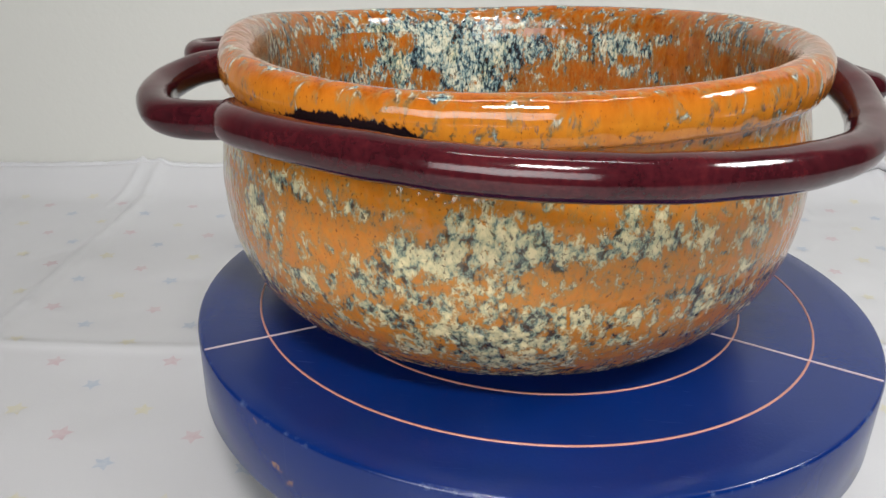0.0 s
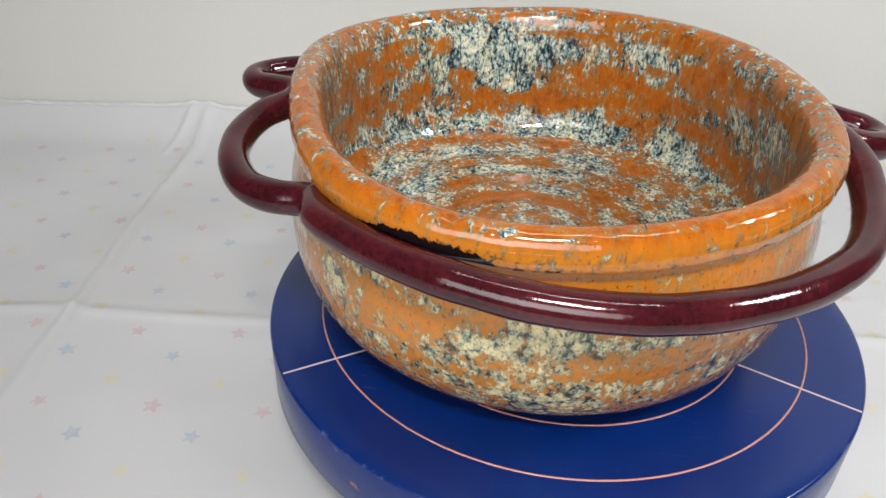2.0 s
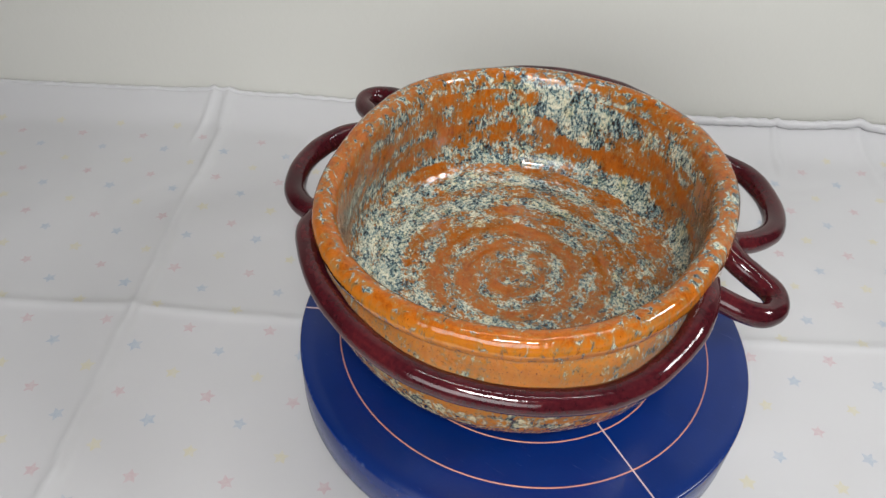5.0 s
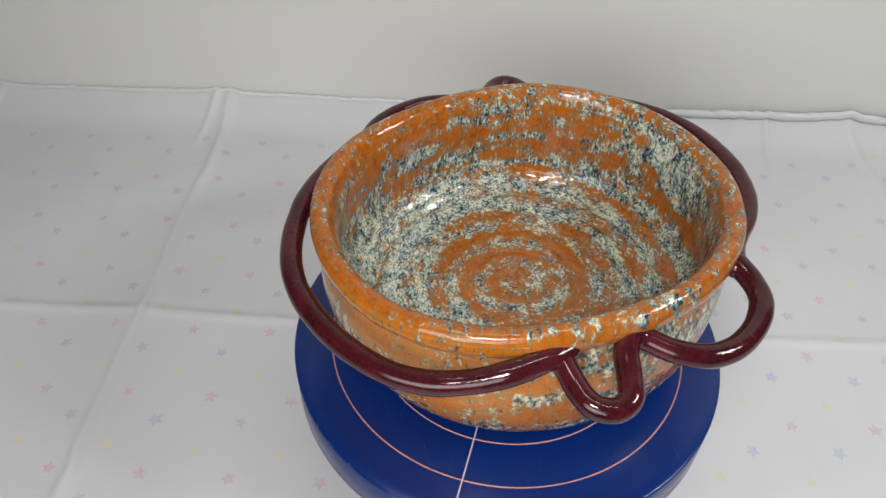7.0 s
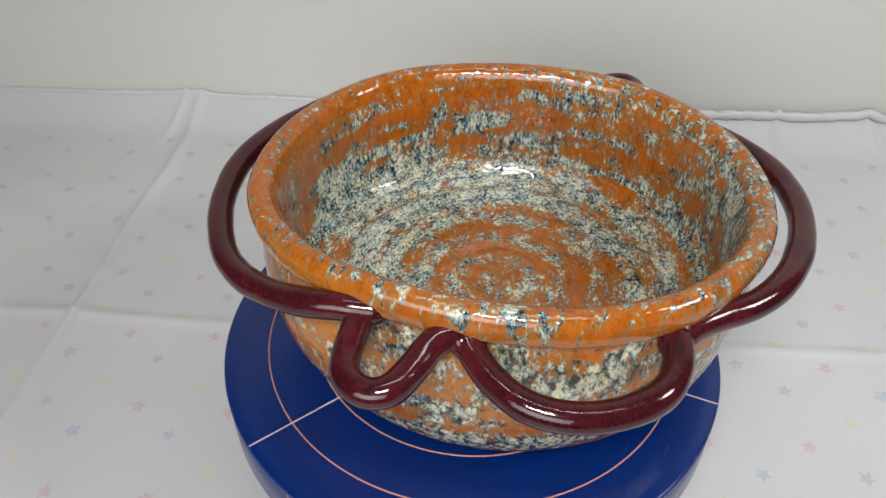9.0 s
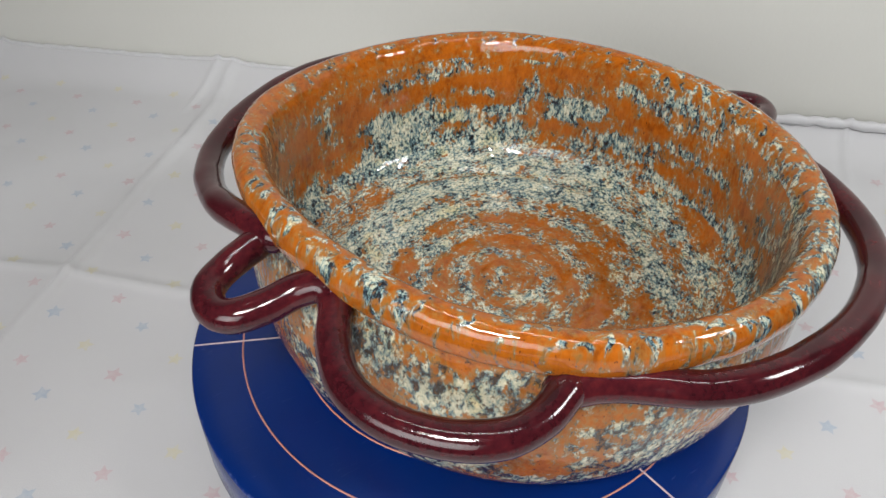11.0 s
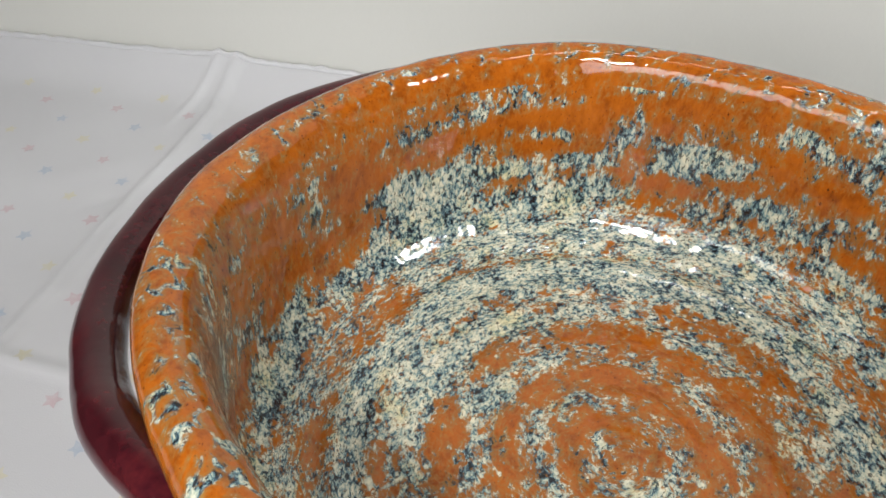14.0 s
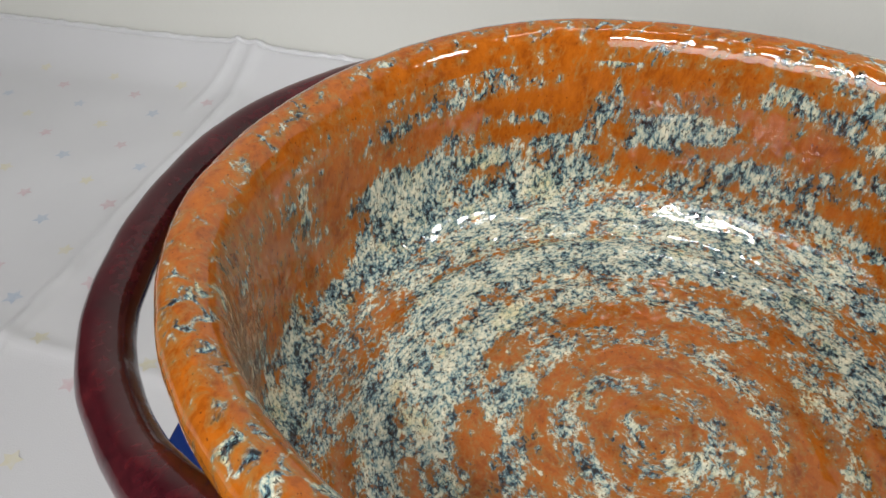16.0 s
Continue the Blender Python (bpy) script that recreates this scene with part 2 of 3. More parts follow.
# ---- mesh helpers ----
def part(name, bm, mat, parent=None, label="", smooth=True):
    me = bpy.data.meshes.new(name)
    bm.normal_update()
    bm.to_mesh(me)
    bm.free()
    me.materials.append(mat)
    if smooth:
        for p in me.polygons:
            p.use_smooth = True
    ob = new(name, me)
    ob.parent = parent
    if label:
        tagged(ob, label)
    return ob


def box(sx, sy, sz, bevel=0.0):
    bm = bmesh.new()
    bmesh.ops.create_cube(bm, size=1)
    bmesh.ops.scale(bm, vec=(sx, sy, sz), verts=bm.verts)
    if bevel:
        bmesh.ops.bevel(bm, geom=bm.edges[:], offset=bevel, segments=2, affect="EDGES")
    return bm


def lathe(profile, n, shape=None):
    """A turned form from (r, z) rows; shape(a, r, z) may bend each point."""
    bm = bmesh.new()
    rows = []
    for r, z in profile:
        if r < 1e-6:
            p = shape(0, 0, z) if shape else (0, 0, z)
            rows.append([bm.verts.new(p)])
            continue
        ring = []
        for k in range(n):
            a = 2 * math.pi * k / n
            ring.append(bm.verts.new(shape(a, r, z) if shape else (r * math.cos(a), r * math.sin(a), z)))
        rows.append(ring)
    for p, q in zip(rows, rows[1:]):
        for k in range(n):
            k2 = (k + 1) % n
            if len(p) == 1:
                bm.faces.new((p[0], q[k2], q[k]))
            elif len(q) == 1:
                bm.faces.new((p[k], p[k2], q[0]))
            else:
                bm.faces.new((p[k], p[k2], q[k2], q[k]))
    return bm


def smooth_line(points, per):
    """Catmull-Rom through 2D or 3D points."""
    pts = [Vector(p) for p in points]
    pts = [2 * pts[0] - pts[1]] + pts + [2 * pts[-1] - pts[-2]]
    out = []
    for i in range(1, len(pts) - 2):
        a, b, c, d = pts[i - 1:i + 3]
        for k in range(per):
            t = k / per
            out.append(0.5 * (2 * b + (c - a) * t + (2 * a - 5 * b + 4 * c - d) * t * t + (3 * b - a - 3 * c + d) * t ** 3))
    out.append(pts[-2])
    return out


def tube(points, radius, sides=20, round_ends=True):
    """A rolled clay coil along points, with rounded ends and a hand-made unevenness."""
    bm = bmesh.new()
    n = len(points)
    tan = [(points[min(i + 1, n - 1)] - points[max(i - 1, 0)]).normalized() for i in range(n)]
    up = Vector((0, 0, 1))
    rings = []
    rows = [(points[0] - tan[0] * radius * math.sin(e), tan[0], radius * math.cos(e)) for e in (1.35, 0.95, 0.5)] if round_ends else []
    for i in range(n):
        q = points[i]
        rows.append((q, tan[i], radius * (1 + 0.05 * noise.noise(q * 45) + 0.03 * noise.noise(q * 110))))
    if round_ends:
        rows += [(points[-1] + tan[-1] * radius * math.sin(e), tan[-1], radius * math.cos(e)) for e in (0.5, 0.95, 1.35)]
    for q, t, r in rows:
        s = t.cross(up).normalized()
        w = s.cross(t).normalized()
        rings.append([bm.verts.new(q + (s * math.cos(2 * math.pi * k / sides) + w * math.sin(2 * math.pi * k / sides)) * r) for k in range(sides)])
    for p, q in zip(rings, rings[1:]):
        for k in range(sides):
            bm.faces.new((p[k], p[(k + 1) % sides], q[(k + 1) % sides], q[k]))
    bm.faces.new(rings[0][::-1])
    bm.faces.new(rings[-1])
    bmesh.ops.recalc_face_normals(bm, faces=bm.faces)
    return bm


# ---- room ----
SLOPE = math.radians(8.8)      # the wall stands at this turn to the x axis
WALL_Y = 0.3785
AX, AY = Vector((math.cos(SLOPE), math.sin(SLOPE), 0)), Vector((-math.sin(SLOPE), math.cos(SLOPE), 0))


def along(a, b, z):
    """Place from metres along the wall, metres towards it from the wheel, and height."""
    return AX * a + AY * b + Vector((0, 0, z))


def wall_box(name, a0, a1, b0, b1, z0, z1, mat, label="", category=""):
    bm = box(a1 - a0, b1 - b0, z1 - z0)
    ob = part(name, bm, mat, None, "", False)
    ob.matrix_world = Matrix.Translation(along((a0 + a1) / 2, (b0 + b1) / 2, (z0 + z1) / 2)) @ pose(0, 0, 0, 0, 0, math.degrees(SLOPE))
    return tagged(ob, label, category, "", "structure")


WB = WALL_Y * math.cos(SLOPE)
wall_box("wall_north", -2.2, 2.2, WB, WB + 0.12, -0.76, 1.9, WALL, "plain cream painted wall behind the table", "wall")
wall_box("wall_west", -2.32, -2.2, -2.4, WB + 0.12, -0.76, 1.9, ROOM, "plain grey painted side wall of room", "wall")
wall_box("wall_east", 2.2, 2.32, -2.4, WB + 0.12, -0.76, 1.9, ROOM, "plain grey painted side wall of room", "wall")
wall_box("wall_south", -2.32, 2.32, -2.52, -2.4, -0.76, 1.9, ROOM, "plain grey painted rear wall of room", "wall")
wall_box("floor", -2.32, 2.32, -2.52, WB + 0.12, -0.86, -0.76, FLOOR, "plain brown floor under the table", "floor")
wall_box("ceiling", -2.32, 2.32, -2.52, WB + 0.12, 1.9, 2.0, ROOM, "plain grey painted ceiling of room", "ceiling")

# table under the cloth
table = tagged(new("table"), "plain wooden table hidden under a white cloth", "table")
table.matrix_world = Matrix.Translation(along(0, -0.115, -0.76)) @ pose(0, 0, 0, 0, 0, math.degrees(SLOPE))
top = part("tabletop", box(1.74, 0.93, 0.03, 0.003), WOOD, table, "", False)
top.location = (0, 0, 0.7385)
for sx in (-0.8, 0.8):
    for sy in (-0.4, 0.4):
        lg = part("leg", box(0.05, 0.05, 0.7235, 0.003), WOOD, table, "", False)
        lg.location = (sx, sy, 0.36175)


# ---- tablecloth ----
def crease(d, width, height):
    return height * math.exp(-(d / width) ** 2)


CROSS_A, CROSS_B = -0.3014, 0.0563


def cloth_height(a, b):
    """Height of the cloth over the table: folds, soft waves and the hem that curls up at the wall."""
    h = 0.0022 + 0.0018 * noise.noise(Vector((a * 4, b * 4, 1.3))) + 0.0005 * noise.noise(Vector((a * 13, b * 13, 4.1)))
    wob = 0.004 * noise.noise(Vector((b * 9, 2.0, 0))) + 0.0015 * noise.noise(Vector((b * 50, 7.0, 0)))
    d = a - CROSS_A + wob
    h += crease(d, 0.004, 0.0030) - 0.0035 * math.exp(-max(d, 0) / 0.05) * (1 if d > 0 else 0) * 0.5 + 0.0045 * math.exp(-abs(d) / 0.05)
    d = a - CROSS_A - 0.690 + wob
    h += crease(d, 0.007, 0.003) + 0.0045 * math.exp(-abs(d) / 0.06)
    d = b - CROSS_B + 0.003 * noise.noise(Vector((a * 8, 5.0, 0)))
    h += crease(d, 0.004, 0.0015) + 0.0028 * math.exp(-abs(d) / 0.045)
    if b > WB - 0.09:
        for seam in (-0.318, -0.565, 0.30):
            h += crease(a - seam - 0.1 * (b - WB), 0.0030, 0.0028) * min(1, (b - WB + 0.09) / 0.03)
    near = math.hypot(a, b)
    h *= min(1, max(0.15, (near - 0.10) / 0.10))
    e = (b - (WB - 0.062)) / 0.055
    if e > 0:
        e = min(e, 1.0)
        h += 0.017 * (1 - math.cos(e * math.pi / 2)) * (1 + 0.10 * noise.noise(Vector((a * 20, 3, 3))))
    return max(h, 0.0006)


def grid_sheet(na, nb, a0, a1, b0, b1, lift):
    bm = bmesh.new()
    rows = []
    for j in range(nb + 1):
        b = b0 + (b1 - b0) * j / nb
        rows.append([bm.verts.new(along(a, b, cloth_height(a, b) + lift)) for a in (a0 + (a1 - a0) * i / na for i in range(na + 1))])
    for p, q in zip(rows, rows[1:]):
        for i in range(na):
            bm.faces.new((p[i], p[i + 1], q[i + 1], q[i]))
    return bm


cloth = tagged(new("tablecloth"), "white creased tablecloth printed with small pastel stars", "tablecloth")
part("sheet", grid_sheet(560, 290, -0.86, 0.86, -0.57, WB - 0.003, 0.0), CLOTH, cloth)
hem = bmesh.new()
rows = []
for i in range(641):
    a = -0.86 + 1.72 * i / 640
    z = cloth_height(a, WB - 0.004) + 0.0018 * noise.noise(Vector((a * 120, 0, 8)))
    y = WB - 0.0028 + 0.0010 * noise.noise(Vector((a * 60, 5, 8))) - 0.006 / (1 + math.exp(-(a - 0.15) * 40))
    curl = 1 / (1 + math.exp(-(a - 0.15) * 40))
    z += 0.0035 * curl
    r = (0.0026 + 0.0016 * curl) * (1 + 0.35 * noise.noise(Vector((a * 90, 9, 1))))
    rows.append([hem.verts.new(along(a, y + r * math.cos(t), z + 0.6 * r * math.sin(t) * 2)) for t in (2 * math.pi * k / 8 for k in range(8))])
for p, q in zip(rows, rows[1:]):
    for k in range(8):
        hem.faces.new((p[k], q[k], q[(k + 1) % 8], p[(k + 1) % 8]))
part("hem", hem, CLOTH, cloth, "ruffled white hem along the wall")

STAR_U, STAR_V = 0.0632, 0.0656
for colour_name, rgb, da, db in (("red", (0.45, 0.28, 0.31), -0.2854, -0.0250), ("blue", (0.26, 0.33, 0.44), -0.2565, -0.0466), ("yellow", (0.51, 0.46, 0.27), -0.2532, -0.0042)):
    bm = bmesh.new()
    for j in range(-9, 9):
        for i in range(-12, 22):
            a = da + STAR_U * (i + 0.5 * (j % 2)) + random.uniform(-0.001, 0.001)
            b = db + STAR_V * j + random.uniform(-0.001, 0.001)
            if not (-0.84 < a < 0.84 and -0.55 < b < WB - 0.05):
                continue
            turn, size = random.uniform(0, 6.28), random.uniform(0.0052, 0.0064)
            c = bm.verts.new(along(a, b, cloth_height(a, b) + 0.0003))
            ring = []
            for k in range(10):
                r = size * (1.0 if k % 2 == 0 else 0.50)
                x, y = a + r * math.cos(turn + k * math.pi / 5), b + r * math.sin(turn + k * math.pi / 5)
                ring.append(bm.verts.new(along(x, y, cloth_height(x, y) + 0.0003)))
            for k in range(10):
                bm.faces.new((c, ring[k], ring[(k + 1) % 10]))
    tagged(part("star_print", bm, print_material("print_" + colour_name, rgb), cloth, "faded " + colour_name + " printed stars"), kind="stuff")

# ---- banding wheel ----
H = 0.0725
wheel = tagged(new("banding_wheel"), "blue enamelled pottery banding wheel with scored copper rings", "turntable")
prof = [(0, -0.0325), (0.146, -0.0325), (0.1495, -0.0318), (0.1502, -0.030), (0.1502, -0.0015), (0.1497, -0.0005), (0.1488, 0.0), (0.14, 0.0), (0.1, 0.0), (0.05, 0.0), (0, 0.0)]
part("disc", lathe(prof, 192), BLUE, wheel)


def ring_line(radius, width):
    return lathe([(radius - width, -0.0002), (radius - width * 0.6, 0.00035), (radius + width * 0.6, 0.00035), (radius + width, -0.0002)], 192)


for rad in (0.0943, 0.1238):
    part("ring_line", ring_line(rad, 0.00050), LINE, wheel)
for ang in (-146.0, -26.0, 94.0):
    sp = part("spoke_line", box(0.1495, 0.0009, 0.0006, 0.0002), PALE, wheel, "", False)
    sp.matrix_basis = pose(0, 0, 0.00015, 0, 0, ang) @ pose(0.07475, 0, 0)
part("pedestal", lathe([(0, -0.0705), (0.085, -0.0705), (0.087, -0.068), (0.086, -0.060), (0.05, -0.052), (0.035, -0.045), (0.034, -0.0326), (0, -0.0326)], 96), DARK, wheel, "dark cast iron foot")

# ---- bowl ----
CX, CY = -0.0193, 0.0101
HX, HY = -0.017, 0.0107
bowl = tagged(new("bowl"), "orange glazed stoneware bowl mottled with cream and blue", "bowl")


def oval(a, r, z):
    """The turned form pressed slightly oval, its rim dipping at the long ends."""
    k = min(1.0, max(0.0, (z - 0.0) / 0.1085))
    f = min(1.0, r / 0.105) ** 3
    oval_k = 0.28 + 0.72 * k ** 1.3
    rr = r + f * oval_k * (-0.00803 * math.cos(2 * a) + -0.00467 * math.sin(2 * a))
    rr += f * k * (-0.00027 + 0.00284 * math.cos(a) + 0.00016 * math.sin(a) + 0.00053 * math.cos(3 * a) + 0.00067 * math.sin(3 * a)
                   + -0.00101 * math.cos(4 * a) + -0.00121 * math.sin(4 * a) + -0.0004 * math.cos(5 * a) + 0.00027 * math.sin(5 * a))
    dz = f * k ** 2 * (0.00067 + 0.00196 * math.cos(a) + 0.00116 * math.sin(a) + 0.00271 * math.cos(2 * a) + 0.00076 * math.sin(2 * a)
                       + -0.00058 * math.cos(3 * a) + -0.00061 * math.sin(3 * a))
    p = Vector((math.cos(a) * 3, math.sin(a) * 3, z * 25))
    lump = Vector((math.cos(a) * r, math.sin(a) * r, z)) * 85
    rr += 0.00022 * noise.noise(lump) * min(1, r / 0.02)
    dz += 0.00030 * noise.noise(lump + Vector((3, 9, 1))) * min(1, r / 0.01) * min(1, k * 4)
    rr += f * 0.0007 * noise.noise(p) * min(1, k * 3)
    dz += f * 0.0006 * noise.noise(p + Vector((7, 0, 0))) * min(1, k * 3)
    return (CX + 0.004 * (1 - k) * f + rr * math.cos(a), CY + rr * math.sin(a), z + dz)


def bowl_profile():
    outer = [(0.074, 0.0004), (0.086, 0.0007), (0.0945, 0.0028), (0.105, 0.0082), (0.1138, 0.0160), (0.1205, 0.0255), (0.1252, 0.0360), (0.1280, 0.0480), (0.1294, 0.0600),
             (0.1296, 0.0710), (0.1286, 0.0820), (0.1268, 0.0900), (0.1256, 0.0950), (0.1264, 0.0990)]
    rim = [(0.1296, 0.1005), (0.1309, 0.1040), (0.1312, 0.1075), (0.1305, 0.1112), (0.1283, 0.1141), (0.1246, 0.1154), (0.1207, 0.1143), (0.1178, 0.1115), (0.1162, 0.1075), (0.1155, 0.1030)]
    inner = [(0.1151, 0.0980), (0.1150, 0.0900), (0.1160, 0.0750), (0.1168, 0.0600), (0.1155, 0.0490), (0.1110, 0.0405), (0.103, 0.0345), (0.090, 0.0308), (0.070, 0.0290), (0.045, 0.0283),
             (0.020, 0.0280), (0.004, 0.0280)]
    line = [(p.x, p.y) for p in smooth_line(outer + rim + inner, 6)]
    out = [(0, 0.0004)]
    for r, z in line:
        if z < 0.045 and r < 0.108 and z > 0.0275 and line.index((r, z)) > 140:
            z += 0.0008 * math.sin(2 * math.pi * r / 0.0112) * min(1, r / 0.01)
        out.append((r, z))
    out.append((0, 0.0285))
    return out


# pools of pale glaze: side, angle, height, spread in degrees, spread in height, weight
POOLS_IN_WEST = [(-95, 0.062, 10, 0.010, 0.9), (-85, 0.066, 6, 0.008, 0.6), (-108, 0.0625, 7, 0.008, 0.7), (-90, 0.090, 12, 0.006, 0.5), (-102, 0.096, 6, 0.006, 0.5),
                 (-124, 0.0675, 10, 0.003, 0.55), (-147, 0.076, 8, 0.008, 0.9), (-161, 0.063, 8, 0.006, 0.6), (-163, 0.103, 8, 0.005, 0.5), (-89, 0.050, 4, 0.008, 0.6),
                 (-120, 0.050, 7, 0.006, 0.55), (-133, 0.095, 3, 0.009, 0.6), (-60, 0.085, 12, 0.020, 0.2), (-30, 0.080, 14, 0.012, 0.35)]
POOLS_IN_EAST = [(106, 0.082, 14, 0.014, 0.9), (125, 0.083, 8, 0.008, 0.7), (120, 0.066, 6, 0.010, 0.5), (98, 0.076, 7, 0.012, 0.7), (117, 0.105, 22, 0.006, 0.6),
                 (90, 0.090, 10, 0.010, 0.5), (56, 0.103, 8, 0.008, 0.5), (46, 0.053, 6, 0.009, 0.8), (76, 0.047, 8, 0.008, 0.6), (174, 0.047, 9, 0.006, 0.8),
                 (167, 0.075, 9, 0.005, 0.5), (155, 0.055, 10, 0.007, 0.5), (163, 0.098, 12, 0.005, 0.45), (148, 0.050, 10, 0.006, 0.4), (-173, 0.096, 9, 0.005, 0.4), (20, 0.080, 12, 0.012, 0.3)]
POOLS_FRONT = [(-85, 0.075, 8, 0.008, 0.9), (-79, 0.068, 7, 0.010, 0.9), (-66, 0.068, 7, 0.008, 0.7), (-58, 0.068, 6, 0.008, 0.6), (-46, 0.074, 4, 0.009, 0.6), (-120, 0.075, 4, 0.004, 0.6),
               (-114, 0.0745, 4, 0.004, 0.5), (-104, 0.073, 7, 0.004, 0.45), (-104, 0.056, 5, 0.006, 0.6), (-95, 0.062, 5, 0.007, 0.6), (-99, 0.050, 8, 0.004, 0.45), (-118, 0.045, 6, 0.005, 0.5),
               (-84, 0.044, 10, 0.005, 0.6), (-76, 0.047, 6, 0.005, 0.5), (-88, 0.036, 14, 0.004, 0.6), (-68, 0.043, 8, 0.004, 0.5), (-54, 0.045, 10, 0.006, 0.5), (-126, 0.065, 4, 0.006, 0.4)]
POOLS_BACK = [(24, 0.098, 5, 0.010, 0.6), (30, 0.087, 7, 0.008, 0.6), (42, 0.080, 8, 0.010, 0.8), (47, 0.092, 6, 0.006, 0.5), (12, 0.057, 10, 0.010, 0.8), (-7, 0.067, 6, 0.008, 0.7),
              (35, 0.100, 6, 0.005, 0.4), (13, 0.030, 20, 0.007, 0.6), (32, 0.040, 14, 0.007, 0.6), (130, 0.050, 30, 0.030, 0.45), (-170, 0.050, 30, 0.030, 0.45), (75, 0.060, 14, 0.030, 0.5)]


def pooled(pools, a, z):
    s = 0.0
    for ang, h, wa, wh, k in pools:
        d = (math.degrees(a) - ang + 180) % 360 - 180
        s += k * math.exp(-(d / wa) ** 2 - ((z - h) / wh) ** 2)
    return s


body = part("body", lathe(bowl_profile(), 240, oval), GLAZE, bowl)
me = body.data
for layer_name in ("pooling", "rim", "band", "front", "outer", "run_and_undercut", "low_tone"):
    me.attributes.new(layer_name, "FLOAT", "POINT")
me.attributes.new("flow", "FLOAT_VECTOR", "POINT")
layers = {k: me.attributes[k].data for k in ("pooling", "rim", "band", "front", "outer", "run_and_undercut", "low_tone", "flow")}


def step(x, lo, hi):
    return min(1.0, max(0.0, (x - lo) / (hi - lo)))


def bump_at(deg, mid, width):
    d = (deg - mid + 180) % 360 - 180
    return math.exp(-(d / width) ** 2)


for i, vert in enumerate(me.vertices):
    x, y, z = vert.co.x - CX, vert.co.y - CY, vert.co.z
    a, r = math.atan2(y, x), math.hypot(x, y)
    deg = math.degrees(a)
    row = 0 if i == 0 else 1 + (i - 1) // 240
    inside = row > 126
    ca, sa = math.cos(a), math.sin(a)
    wide = noise.noise(Vector((ca * 2.6, sa * 2.6, z * 70)))
    wisp = noise.noise(Vector((ca * 6.5, sa * 6.5, z * 130 + 9 + 0.8 * a * a * 0.1)))
    tone = 0.0
    layers["front"][i].value = 0.15 + 0.85 * max(0.0, -sa) ** 0.6
    if 78 <= row <= 138:
        layers["rim"][i].value = step(row, 78, 84) * step(138, row, row + 10)
        layers["band"][i].value = step(row, 74, 80) * step(108, row, row + 12)
        t = 0.05 + 0.45 * wide + 0.75 * bump_at(deg, 112, 28) + 0.30 * bump_at(deg, 70, 25) + 0.35 * bump_at(deg, 10, 24) + 0.30 * bump_at(deg, 170, 30)
    elif inside and r < 0.112 and z < 0.048:
        flat = noise.noise(Vector((x * 26, y * 26, 3)))
        small = noise.noise(Vector((x * 62, y * 62, 8)))
        ringy = math.cos(2 * math.pi * (r - 0.010) / 0.0205 - a + 0.5 * math.sin(2 * a + 1.0))
        t = 0.34 + 0.21 * ringy * min(1.0, r / 0.008) + 0.34 * flat + 0.36 * small + (0.38 + 0.20 * math.cos(a + 1.9)) * math.exp(-((r - 0.088) / 0.019) ** 2)
        tone = 0.02
    elif inside:
        t = 0.16 + 0.42 * wide + 0.66 * wisp + 0.85 * (pooled(POOLS_IN_WEST, a, z) + pooled(POOLS_IN_EAST, a, z)) + 0.72 * math.exp(-((z - 0.042) / 0.009) ** 2)
        tone = -0.035
    else:
        layers["outer"][i].value = 1.0 - step(row, 74, 80)
        t = 0.17 + 0.36 * wide + 0.45 * wisp + 0.58 * pooled(POOLS_FRONT, a, z) + 0.85 * pooled(POOLS_BACK, a, z) + 0.26 * math.exp(-((z - 0.014) / 0.028) ** 4)
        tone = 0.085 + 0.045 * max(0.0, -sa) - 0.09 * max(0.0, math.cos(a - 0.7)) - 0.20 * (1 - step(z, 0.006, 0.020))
    if 60 < row < 110:
        # first term the black run, second a ring of painted shade and specks
        layers["run_and_undercut"][i].value = math.exp(-((deg + 106) / 10) ** 4 - ((z - 0.1000) / 0.0050) ** 2) + 0.45 * math.exp(-((z - 0.0975) / 0.003) ** 2)
    layers["pooling"][i].value = t
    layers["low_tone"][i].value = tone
    if row > 84:
        # glaze ran down the wall and lies in rings on the floor
        k = step(r, 0.085, 0.113)
        rad, run = r * (0.78 + 0.22 * k), 0.74 * r + 0.50 * max(0.0, z - 0.033)
        layers["flow"][i].vector = (rad * ca, rad * sa, run)
    else:
        layers["flow"][i].vector = (x * 0.85, y * 0.85, z * 0.60)


def coil(rows, name, label):
    pts = [Vector((HX + r * math.cos(radians(a)), HY + r * math.sin(radians(a)), z - H)) for a, r, z in rows]
    return part(name, tube(smooth_line(pts, 9), 0.0068, 22), MAROON, bowl, label)


coil([(-131, 0.1285, 0.166), (-124, 0.136, 0.167), (-107, 0.1430, 0.168), (-90, 0.1500, 0.1675), (-75, 0.1550, 0.1675), (-60, 0.1550, 0.1665), (-46, 0.1530, 0.1660), (-36, 0.1490, 0.1670),
      (-27, 0.1425, 0.1705), (-19, 0.136, 0.175), (-11, 0.1275, 0.178), (-5, 0.120, 0.177)], "long_handle", "")
coil([(-8, 0.118, 0.175), (-6.5, 0.128, 0.174), (-4.5, 0.142, 0.171), (-2, 0.1515, 0.169), (2, 0.1545, 0.168), (5.5, 0.150, 0.169), (7.5, 0.138, 0.171), (9, 0.127, 0.174), (12, 0.1195, 0.176),
      (16, 0.121, 0.173), (21, 0.134, 0.170), (27, 0.146, 0.168), (34, 0.152, 0.167), (42, 0.153, 0.167), (49, 0.150, 0.168), (54, 0.142, 0.169), (58, 0.131, 0.171)], "looped_handle", "")
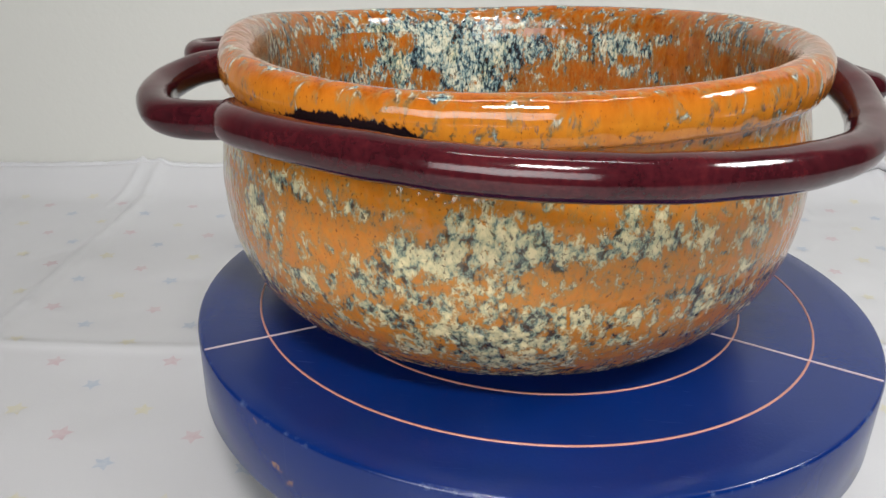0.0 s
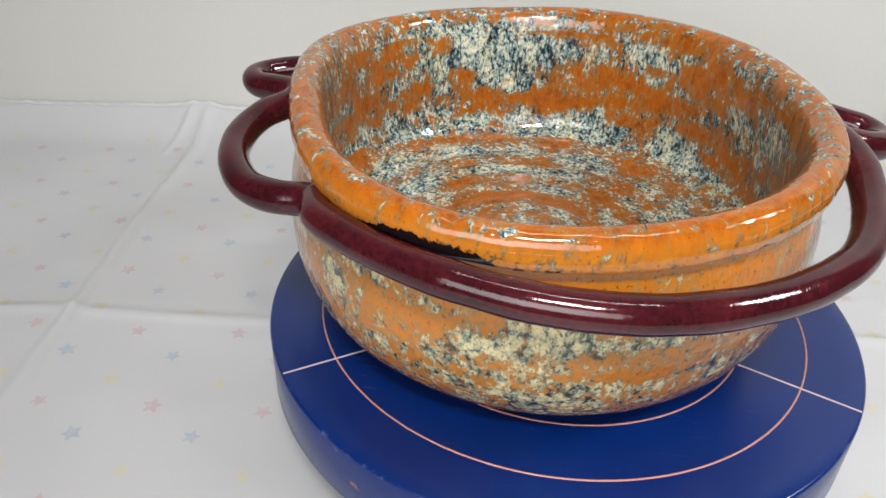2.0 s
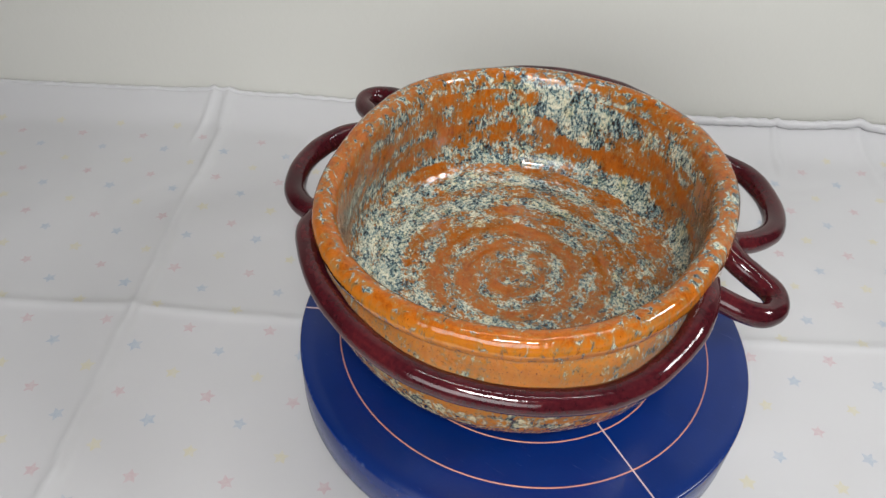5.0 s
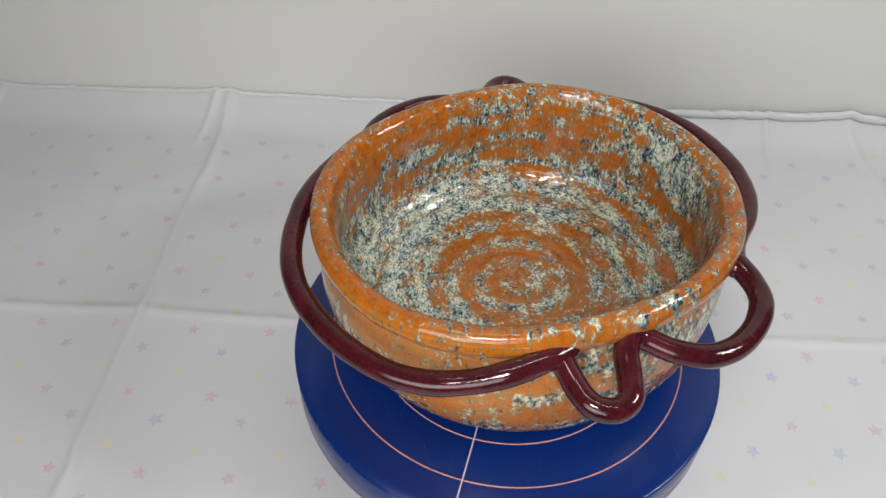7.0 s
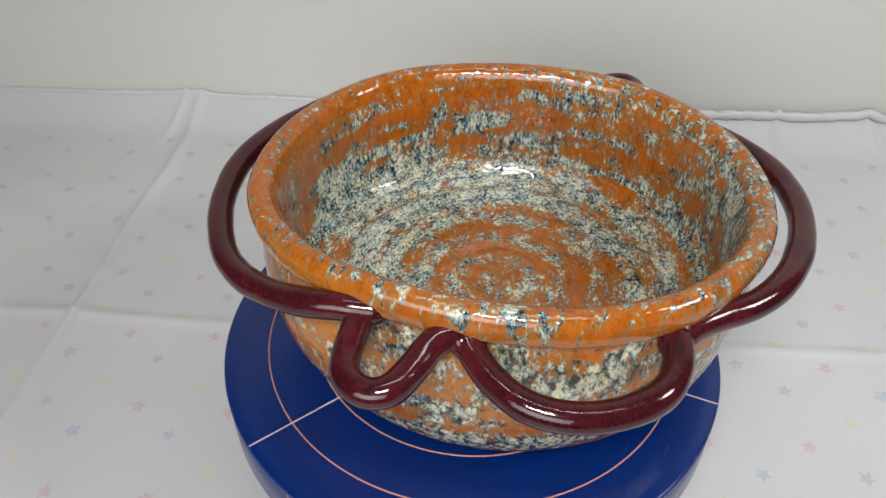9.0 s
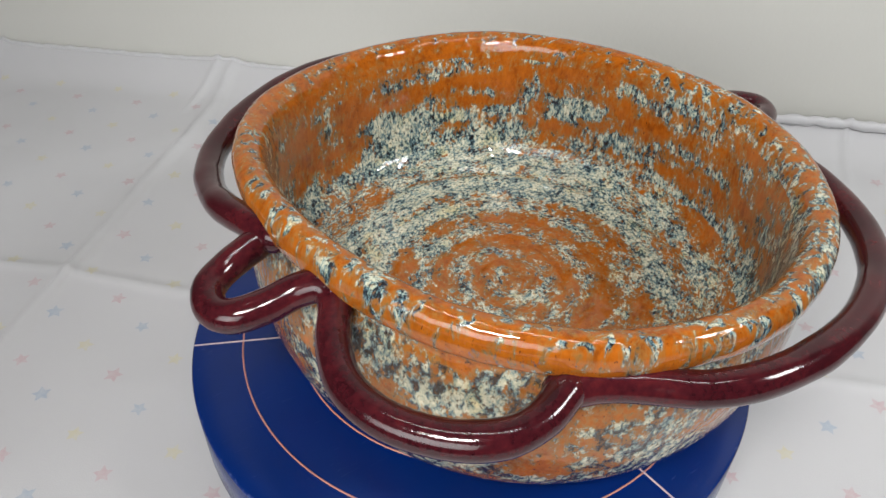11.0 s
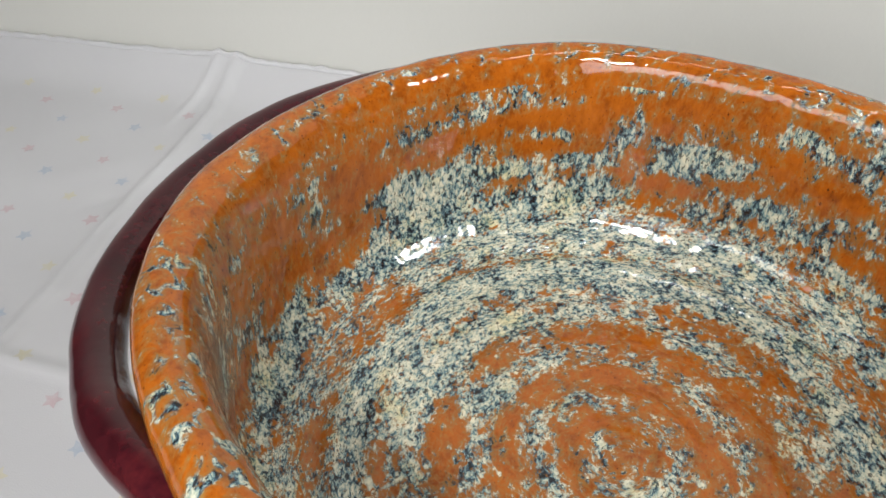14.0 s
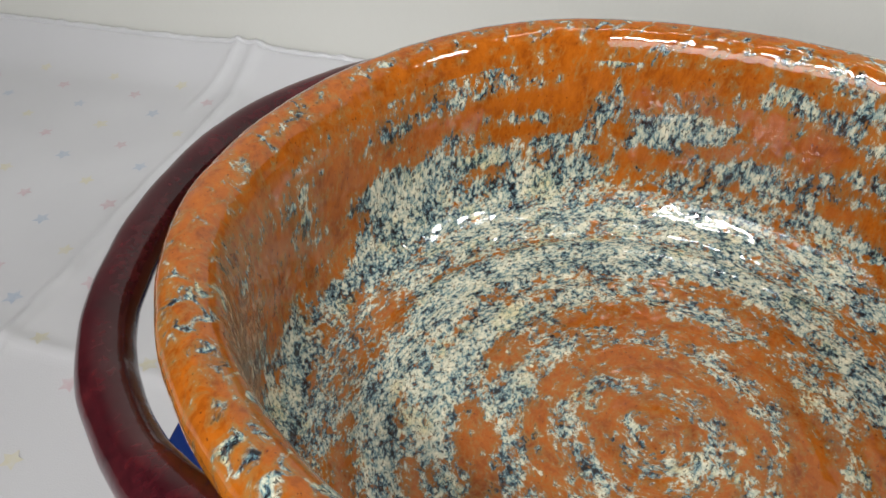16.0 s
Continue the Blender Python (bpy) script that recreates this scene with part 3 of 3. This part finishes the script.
coil([(57, 0.131, 0.170), (63, 0.129, 0.170), (70, 0.132, 0.170), (78, 0.141, 0.171), (87, 0.147, 0.172), (98, 0.151, 0.172), (110, 0.154, 0.171), (122, 0.155, 0.169), (134, 0.152, 0.167),
      (146, 0.144, 0.167), (156, 0.132, 0.170), (162, 0.126, 0.173)], "long_handle", "")
coil([(162, 0.125, 0.173), (165, 0.131, 0.172), (167, 0.141, 0.171), (169.5, 0.149, 0.170), (173, 0.1505, 0.170), (176, 0.144, 0.170), (178, 0.133, 0.171), (181, 0.120, 0.172),
      (186, 0.121, 0.171), (192, 0.132, 0.170), (199, 0.141, 0.167), (207, 0.145, 0.165), (215, 0.144, 0.163), (221, 0.138, 0.163), (226, 0.129, 0.164), (229, 0.127, 0.165)], "looped_handle", "")


def joint(a, r, z, size):
    """A smear of glaze over a coil's end where it was pressed on."""
    bm = bmesh.new()
    bmesh.ops.create_uvsphere(bm, u_segments=20, v_segments=14, radius=1)
    for w in bm.verts:
        w.co *= 1 + 0.35 * noise.noise(w.co * 1.7 + Vector((a, 0, 0)))
        w.co = Vector((w.co.x * 0.0030, w.co.y * size * 0.65, w.co.z * 0.0032))
    spots = [w.co * 1.0 for w in bm.verts]
    ob = part("joint", bm, GLAZE, bowl, "brown glaze smear over a coil end")
    lay = ob.data.attributes.new("flow", "FLOAT_VECTOR", "POINT")
    for k, c in enumerate(spots):
        lay.data[k].vector = (c.x + a, c.y, c.z)
    band = ob.data.attributes.new("band", "FLOAT", "POINT")
    for k in range(len(spots)):
        band.data[k].value = 0.8
    ob.matrix_basis = pose(HX + r * math.cos(radians(a)), HY + r * math.sin(radians(a)), z - H, 0, 0, a)


for a, r, z, size in ((-7, 0.1195, 0.180, 0.0085), (12.5, 0.1190, 0.180, 0.0100), (59, 0.1285, 0.1785, 0.0105), (162, 0.1235, 0.179, 0.0085), (182, 0.1190, 0.179, 0.0090), (228, 0.1265, 0.173, 0.0095)):
    joint(a, r - 0.0025, z - 0.002, size)


# ---- what moves ----
TURNS = [(0.0, -0.00), (0.5, 3.96), (1.0, 5.16), (1.5, 4.35), (2.0, 2.48), (2.5, -0.28), (3.0, -3.69), (3.5, -8.48), (4.0, -14.29), (4.2, -15.67), (6.3, -54.52), (6.5, -58.31), (7.0, -68.22), (7.5, -77.91), (8.0, -88.00), (8.5, -96.77), (9.0, -104.89), (9.2, -107.58), (11.3, -128.10), (11.5, -128.65), (12.0, -128.22), (12.5, -127.29), (13.0, -126.30), (13.5, -124.82), (14.0, -122.63), (14.5, -120.14), (15.0, -117.19), (15.5, -114.18), (16.0, -111.28)]


def motions():
    walk(wheel, [(t, pose(0, 0, H, 0, 0, a)) for t, a in TURNS])
    walk(bowl, [(t, pose(0, 0, H, 0, 0, a)) for t, a in TURNS])


motions()
